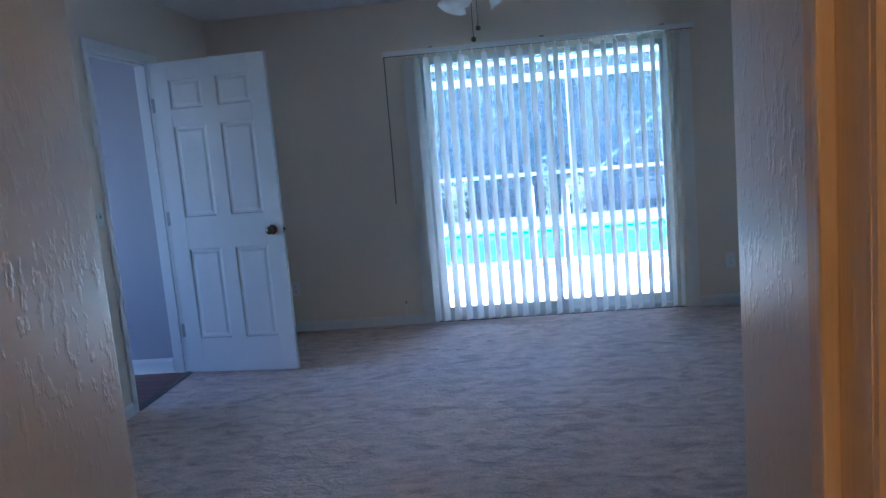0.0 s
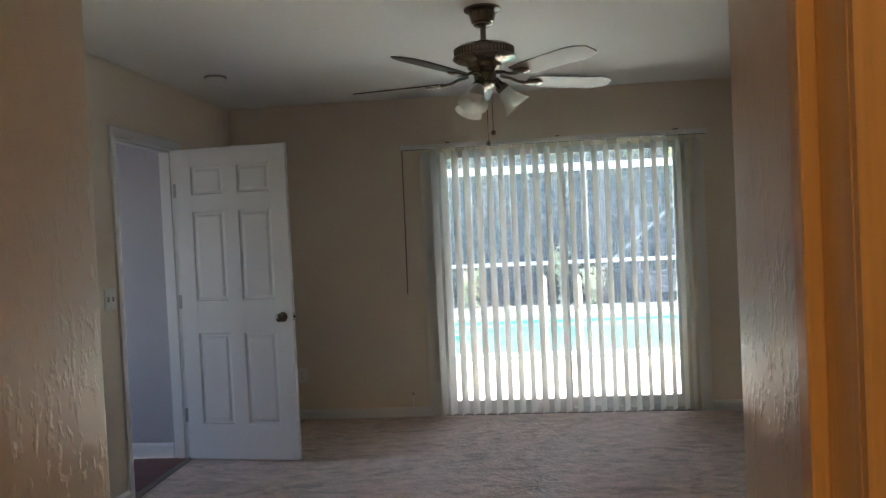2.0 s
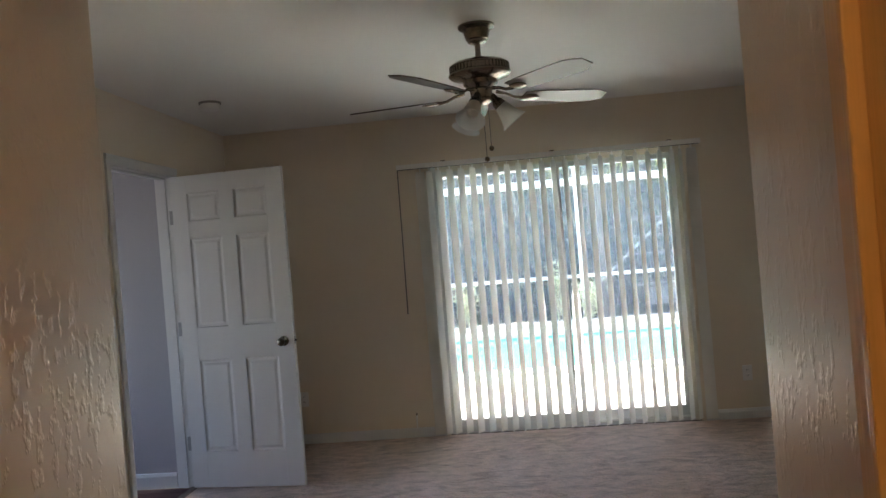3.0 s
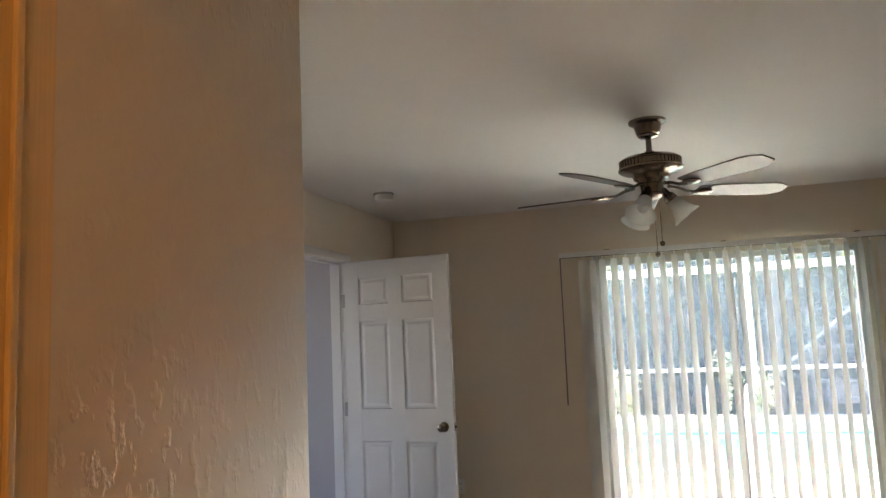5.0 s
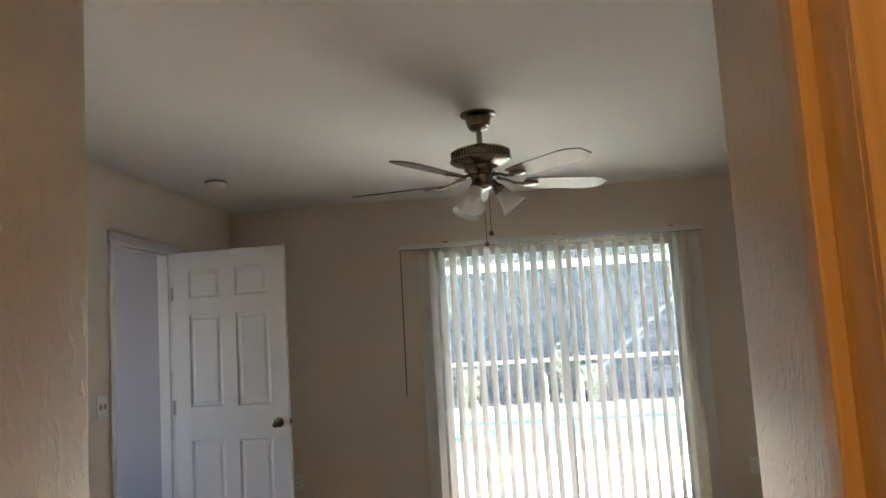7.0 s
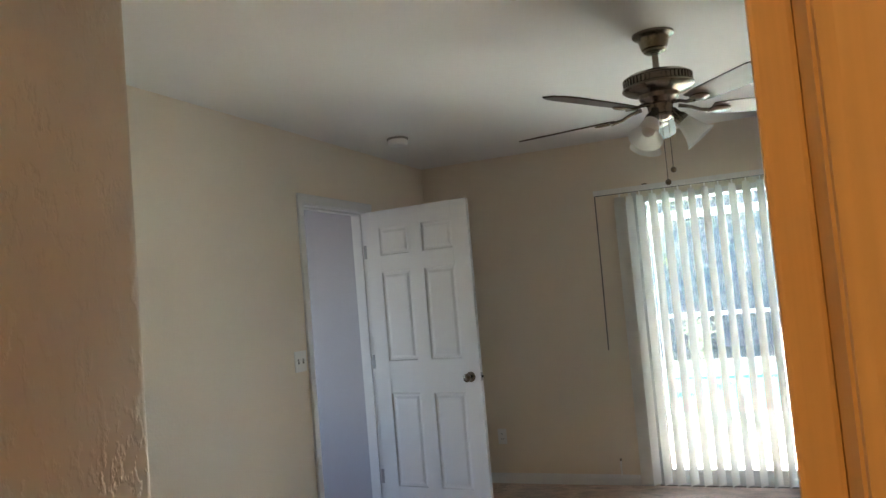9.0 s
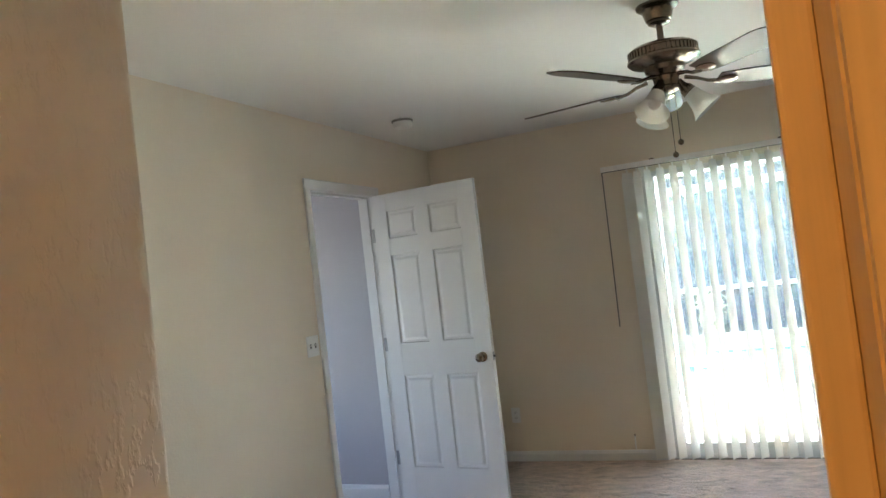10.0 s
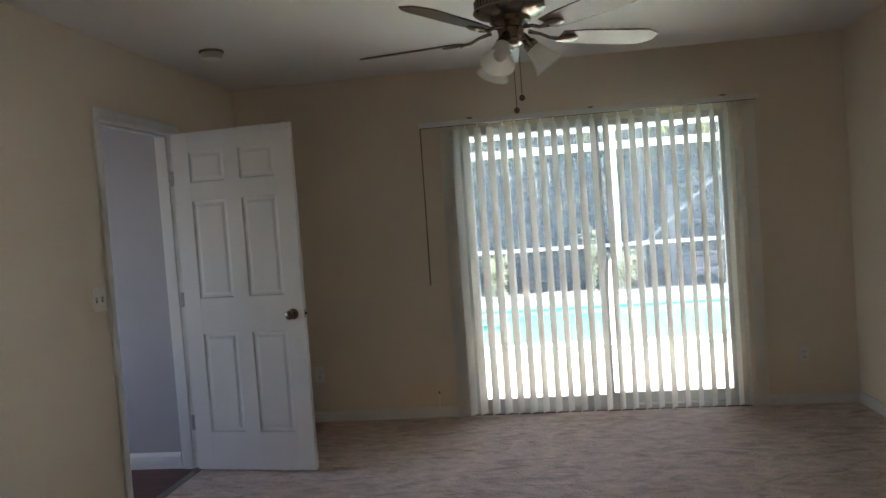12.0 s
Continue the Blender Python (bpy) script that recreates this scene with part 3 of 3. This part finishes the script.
        n = part("light_arm", lathe(bmesh.new(), [(0.016, 0.03), (0.018, 0.0), (0.027, -0.012), (0.030, -0.035), (0.022, -0.040)], 20, m), M_BRONZE, f, smooth=True)
        part("shade", lathe(bmesh.new(), [(r, z - 0.028) for r, z in prof], 32, m), M_SHADE, n, "white frosted bell glass shade", smooth=True)
        part("bulb", lathe(bmesh.new(), [(0.012, -0.04), (0.014, -0.055), (0.024, -0.075), (0.026, -0.09), (0.018, -0.105), (0.003, -0.112)], 16, m), M_PLATE, n, "unlit white bulb", smooth=True)
    for (cx, cy, zl) in ((0.004, -0.03, 1.834), (0.028, -0.01, 1.885)):
        c = part("pull_chain", tube(bmesh.new(), [(cx, cy, -0.365), (cx, cy, zl - H + 0.01)], 0.0016, 6), M_BRONZE, f)
        part("pull_knob", lathe(bmesh.new(), [(0.003, 0.012), (0.010, 0.008), (0.0125, 0.0), (0.010, -0.008), (0.004, -0.012)], 14, Matrix.Translation((cx, cy, zl - H))), M_BRONZE, c, smooth=True)
    return f


ceiling_fan()

# ---- small fixtures ----
sm = thing("smoke_detector", "round white smoke detector on the ceiling", "smoke detector", m=pose(0.385, -1.185, H))
part("base", lathe(bmesh.new(), [(0.068, 0), (0.068, -0.010), (0.066, -0.012)], 32), M_RING_SHADOW, sm, "base ring, greyed to stand for the detector's shadow", smooth=True)
part("cover", lathe(bmesh.new(), [(0.060, -0.012), (0.062, -0.034), (0.055, -0.047), (0.02, -0.052), (0.002, -0.052)], 32), M_PLATE, sm, smooth=True)

sw = thing("light_switch", "white double toggle switch plate on the wall", "light switch", m=pose(0, -1.87, 1.148))
part("plate", B(0.0, -0.057, -0.058, 0.005, 0.057, 0.058, bevel=0.002), M_PLATE, sw)
for y in (-0.023, 0.023):
    part("slot", B(0.005, y - 0.006, -0.013, 0.0058, y + 0.006, 0.013), M_SLOT, sw)
    part("toggle", B(0.0052, y - 0.0045, -0.002, 0.017, y + 0.0045, 0.008, bevel=0.001), M_PLATE, sw)


def outlet(x, z):
    o = thing("wall_outlet", "white duplex power outlet above the baseboard", "outlet", group="wall outlets", m=pose(x, 0, z))
    part("plate", B(-0.035, -0.005, -0.057, 0.035, 0.0, 0.057, bevel=0.002), M_PLATE, o)
    for dz in (-0.02, 0.02):
        s = part("socket", B(-0.017, -0.0075, dz - 0.014, 0.017, -0.005, dz + 0.014, bevel=0.001), M_PLATE, o)
        for dx in (-0.006, 0.006):
            part("slot", B(dx - 0.0013, -0.0082, dz - 0.004, dx + 0.0013, -0.0075, dz + 0.006), M_SLOT, s)
    return o


outlet(0.487, 0.348)
outlet(3.861, 0.336)
cs = thing("cable_stub", "short white cable stub rising from the baseboard", "cable", m=pose(1.364, -0.012, 0.07))
part("cable", tube(bmesh.new(), [(0, -0.006, 0.003), (0, -0.008, 0.06), (0.002, -0.006, 0.105)], 0.006), M_PLATE, cs, smooth=True)
part("tip", lathe(bmesh.new(), [(0.005, 0.105), (0.005, 0.12), (0.002, 0.122)], 10, Matrix.Translation((0.002, -0.006, 0))), M_BRONZE, cs)

# ---- outside: house front, deck, pool ----
DZ = -0.10
solid("house_front", B(-4, 0.162, DZ, SX0 - 0.002, 0.30, 3.0), M_STUCCO, "beige stucco outer wall", "wall", kind="structure")
solid("house_front", B(SX1 + 0.002, 0.162, DZ, 9, 0.30, 3.0), M_STUCCO, "beige stucco outer wall", "wall", kind="structure")
solid("house_front", B(SX0 - 0.002, 0.162, SZ + 0.01, SX1 + 0.002, 0.30, 3.0), M_STUCCO, "beige stucco outer wall", "wall", kind="structure")
# Eave added out of view, deep enough to keep direct sun off the carpet.
solid("roof_eave", B(-4, 0.302, 2.45, 9, 1.35, 2.6), M_TRIM, "unseen white boxed eave, added to block the sun", "eave", kind="structure")
PX0, PX1, PY0, PY1 = -2.5, 8.5, 3.25, 6.80
solid("ground", B(-600, 9.0, -0.6, 600, 1200, -0.16), M_GRASS, "green lawn reaching into the distance", "ground", kind="structure")
bm = bmesh.new()
for b in ((-14, 0.302, 18, PY0), (-14, PY1, 18, 8.99), (-14, PY0, PX0, PY1), (PX1, PY0, 18, PY1)):
    box(bm, b[0], b[1], -0.4, b[2], b[3], DZ)
solid("pool_deck", bm, M_DECK, "sunlit pale painted concrete pool deck", "pool deck", kind="structure")
bm = bmesh.new()
box(bm, PX0, PY0, -1.6, PX1, PY1, -1.5)
for b in ((PX0, PY0, PX0 + 0.02, PY1), (PX1 - 0.02, PY0, PX1, PY1), (PX0, PY0, PX1, PY0 + 0.02), (PX0, PY1 - 0.02, PX1, PY1)):
    box(bm, b[0] + 0.001, b[1] + 0.001, -1.499, b[2] - 0.001, b[3] - 0.001, -0.13)
solid("pool_basin", bm, M_POOL, "turquoise plastered swimming pool basin", "pool", kind="structure")
bm = bmesh.new()
n = 40
g = [[bm.verts.new((PX0 + 0.025 + (PX1 - PX0 - 0.05) * i / n, PY0 + 0.025 + (PY1 - PY0 - 0.05) * j / n, -0.150)) for j in range(n + 1)] for i in range(n + 1)]
for i in range(n):
    for j in range(n):
        bm.faces.new((g[i][j], g[i + 1][j], g[i + 1][j + 1], g[i][j + 1]))
w = solid("water", bm, M_WATER, "clear turquoise pool water", "water", kind="structure", smooth=True)
w.visible_shadow = False
cop = thing("pool_coping", "pale stone coping around the pool", "coping", kind="structure")
stone = mesh_of(B(-0.298, -0.15, 0, 0.298, 0.15, 0.03, bevel=0.008), "coping_stone", M_COPING)
for k in range(18):
    for y in (PY0 - 0.12, PY1 + 0.12):
        part("coping_stone", stone, None, cop, m=pose(PX0 + 0.35 + 0.604 * k, y, DZ))

pf = thing("pool_float", "small dark teal float drifting on the pool water", "pool float", m=pose(1.22, 5.05, -0.158))
part("body", B(-0.10, -0.07, 0, 0.10, 0.07, 0.075, bevel=0.015), M_TEAL, pf)
part("float_arm", tube(bmesh.new(), [(0.10, 0, 0.03), (0.24, 0, 0.03)], 0.012), M_TEAL, pf)
part("end_block", B(0.24, -0.05, 0, 0.31, 0.05, 0.065, bevel=0.012), M_TEAL, pf)

pl = thing("pool_ladder", "white tubular pool handrails at the water's edge", "pool ladder")
for x in (2.50, 2.90):
    pts = [(x, 2.95, DZ), (x, 2.95, 0.62), (x, 2.98, 0.74), (x, 3.06, 0.81), (x, 3.16, 0.82), (x, 3.26, 0.76), (x, 3.38, 0.55), (x, 3.46, 0.1), (x, 3.48, -0.9)]
    h = part("handrail", tube(bmesh.new(), pts, 0.03, 12), M_SCREENFRAME, pl, smooth=True)
    part("flange", lathe(bmesh.new(), [(0.06, 0), (0.06, 0.012), (0.03, 0.03)], 20, Matrix.Translation((x, 2.95, DZ))), M_SCREENFRAME, h)

# ---- screen enclosure ----
EY = 8.2
se = thing("screen_enclosure", "white aluminium pool screen enclosure", "screen enclosure")


def bar(name, x0, z0, x1, z1, w, y=EY):
    d = Vector((x1 - x0, 0, z1 - z0))
    L = d.length
    ang = math.degrees(math.atan2(d.z, d.x))
    return part(name, B(0, -0.025, -w / 2, L, 0.025, w / 2), M_SCREENFRAME, se, m=pose(x0, y, z0, 0, -ang, 0))


for x in (-4.8, -2.05, 0.70, 3.47, 6.2, 8.95, 11.7):
    bar("post", x, DZ, x, 3.0, 0.085)
for z, w in ((0.76, 0.06), (2.50, 0.13), (2.80, 0.07), (DZ + 0.03, 0.05)):
    bar("rail", -6, z, 12, z, w, EY - 0.052)
bar("brace", 3.55, 0.42, 5.85, 2.40, 0.045, EY + 0.055)
bm = bmesh.new()
for x0, x1 in ((-6, 12),):
    vs = [bm.verts.new(p) for p in ((x0, EY + 0.03, DZ), (x1, EY + 0.03, DZ), (x1, EY + 0.03, 3.0), (x0, EY + 0.03, 3.0))]
    bm.faces.new(vs)
scr = part("screen_mesh", bm, M_SCREEN, se, "dark fibreglass insect screen")

# planter kerb at the foot of the screen
solid("planter_kerb", B(-6, 7.84, DZ, 12, 7.92, DZ + 0.08, bevel=0.01), M_COPING, "pale concrete kerb below the screen", "kerb", kind="structure")

solid("planter_soil", B(-6, 7.925, DZ, 12, 8.12, DZ + 0.05), M_SOIL, "dark soil strip behind the kerb", "soil", kind="structure")

# ---- planting ----
def leaf_mesh(name, count, place, size, material, seed, narrow=0.45):
    """Many small folded leaves, each a bent blade of two faces a side."""
    rg = random.Random(seed)
    verts, faces = [], []
    for _ in range(count):
        c = Vector(place(rg))
        q = Euler((rg.uniform(-1.2, 1.2), rg.uniform(-1.2, 1.2), rg.uniform(0, 6.3))).to_matrix()
        s = size * rg.uniform(0.6, 1.4)
        o = len(verts)
        for p in ((0, 0, 0), (0.5 * s, narrow * s * 0.5, 0.08 * s), (0.5 * s, -narrow * s * 0.5, 0.08 * s), (s, 0, -0.1 * s)):
            verts.append(c + q @ Vector(p))
        faces += [(o, o + 2, o + 1), (o + 1, o + 2, o + 3)]
    me = bpy.data.meshes.new(name)
    me.from_pydata(verts, [], faces)
    me.materials.append(material)
    return me


def hedge_place(rg):
    x = rg.uniform(-9, 15)
    z = rg.uniform(-0.1, 4.2)
    return (x, 10.6 + 0.5 * math.sin(x * 1.7 + z) + rg.uniform(-0.5, 0.5) + 0.25 * math.sin(x * 5 + z * 3), z - 0.2 * math.sin(x * 2.1))


hd = thing("hedge", "tall dark green hedge behind the screen", "hedge", kind="stuff")
part("leaves", leaf_mesh("leaves", 26000, hedge_place, 0.16, M_LEAF, 3), None, hd)
fe = thing("garden_fence", "dark weathered board fence behind the hedge", "fence")
board = mesh_of(B(-0.072, -0.012, 0, 0.072, 0.012, 4.6), "board", M_FENCE)
for k in range(170):
    part("board", board, None, fe, m=pose(-10 + 0.15 * k, 11.9, -0.16))


def shrub(name, x, y, h, r_, seed, material, label, count=420, size=0.10, narrow=0.35, z0=DZ + 0.04):
    s = thing(name, label, "shrub", m=pose(x, y, z0))
    rg = random.Random(seed)
    for k in range(6):
        a = k * 1.05 + rg.uniform(-.3, .3)
        part("stem", tube(bmesh.new(), [(0, 0, 0), (r_ * 0.3 * math.cos(a), r_ * 0.3 * math.sin(a), h * 0.5), (r_ * 0.7 * math.cos(a), r_ * 0.7 * math.sin(a), h * rg.uniform(0.75, 0.95))], [0.014, 0.010, 0.005], 6), M_TRUNK, s)

    def place(g):
        a, t = g.uniform(0, 6.28), g.random()
        rr = r_ * (0.25 + 0.75 * t) * math.sqrt(g.random())
        return (rr * math.cos(a), rr * math.sin(a), h * (0.15 + 0.85 * t) + g.uniform(-.05, .05))
    part("leaves", leaf_mesh("leaves", count, place, size, material, seed, narrow), None, s)
    return s


shrub("shrub", 1.28, 8.02, 0.72, 0.26, 11, M_PALE, "pale variegated shrub at the foot of the screen", size=0.15, narrow=0.2)
shrub("flowering_shrub", 2.98, 8.02, 1.15, 0.16, 12, M_PALE, "tall slender pale-leaved shrub beside a post", 260)
shrub("shrub", 3.55, 8.02, 0.72, 0.34, 13, M_PALE, "loose pale-leaved shrub at the foot of the screen", 360)
shrub("shrub", -0.7, 8.02, 0.8, 0.3, 14, M_PALE, "loose pale-leaved shrub at the foot of the screen", 360)


def palm(x, y, h, seed, label):
    p = thing("palm_tree", label, "palm tree", group="palms behind the screen", m=pose(x, y, -0.17))
    rg = random.Random(seed)
    pts, rad = [], []
    for k in range(26):
        t = k / 25
        pts.append((0.12 * t * t, 0, h * t))
        rad.append((0.125 - 0.025 * t) * (1.06 if k % 2 else 0.96))
    part("trunk", tube(bmesh.new(), pts, rad, 14), M_TRUNK, p, "grey ringed trunk", smooth=True)
    verts, faces = [], []
    for k in range(15):
        a = k * 2.4
        up = rg.uniform(-0.5, 0.9)
        L = rg.uniform(1.5, 2.1)
        prev = None
        for i in range(22):
            t = i / 21
            rr = L * t * math.cos(up * (1 - t) - 0.3 * t)
            z = h + L * t * math.sin(up) - 1.1 * t * t
            c = Vector((0.12 + rr * math.cos(a), rr * math.sin(a), z))
            if prev is not None:
                along = (c - prev).normalized()
                side = along.cross(Vector((0, 0, 1))).normalized()
                for s in (-1, 1):
                    o = len(verts)
                    tip = c + side * s * (0.5 * math.sin(math.pi * (0.12 + 0.85 * t))) + along * 0.18 - Vector((0, 0, 0.16))
                    w_ = along * 0.022
                    verts += [c - w_, c + w_, tip]
                    faces.append((o, o + 1, o + 2))
                o = len(verts)
                verts += [prev + side * 0.012, prev - side * 0.012, c - side * 0.008, c + side * 0.008]
                faces.append((o, o + 1, o + 2, o + 3))
            prev = c
    me = bpy.data.meshes.new("fronds")
    me.from_pydata(verts, [], faces)
    me.materials.append(M_FROND)
    part("fronds", me, None, p)
    return p


palm(3.9, 8.95, 4.2, 21, "palm tree with a grey ringed trunk")
palm(0.1, 9.6, 3.1, 22, "low palm tree with arching fronds")
palm(6.2, 9.5, 3.0, 23, "low palm tree with arching fronds")

# pale rack and wicker chair beside the screen
rk = thing("garden_rack", "grey open shelf rack behind the screen", "rack", m=pose(4.95, 9.05, -0.16))
for x in (-0.42, 0.42):
    for y in (-0.15, 0.15):
        part("upright", B(x - 0.02, y - 0.02, 0, x + 0.02, y + 0.02, 1.92), M_WICKER, rk)
for z in (0.6, 1.20, 1.54, 1.88):
    part("shelf", B(-0.40, -0.17, z, 0.40, 0.17, z + 0.04), M_WICKER, rk)
wc = thing("wicker_chair", "low grey wicker chair behind the screen", "chair", m=pose(4.95, 8.55, DZ))
part("seat", B(-0.30, -0.17, 0.22, 0.30, 0.09, 0.32, bevel=0.02), M_WICKER, wc)
part("backrest", B(-0.30, 0.09, 0.22, 0.30, 0.14, 0.52, bevel=0.02), M_WICKER, wc)
for s in (-1, 1):
    part("armrest", B(s * 0.30 - 0.025, -0.17, 0.321, s * 0.30 + 0.025, 0.088, 0.44, bevel=0.012), M_WICKER, wc)
    for y in (-0.13, 0.10):
        part("leg", B(s * 0.27 - 0.02, y - 0.02, 0, s * 0.27 + 0.02, y + 0.02, 0.221), M_WICKER, wc)

# ---- floor planks of the side hall ----
plank = mesh_of(B(-1.46, -0.0435, -0.006, 1.46, 0.0435, 0.0, bevel=0.0015), "plank", M_PLANK)
for k in range(17):
    part("plank", plank, None, hall_floor, m=pose(-1.50, -2.44 + 0.0885 * k, 0))
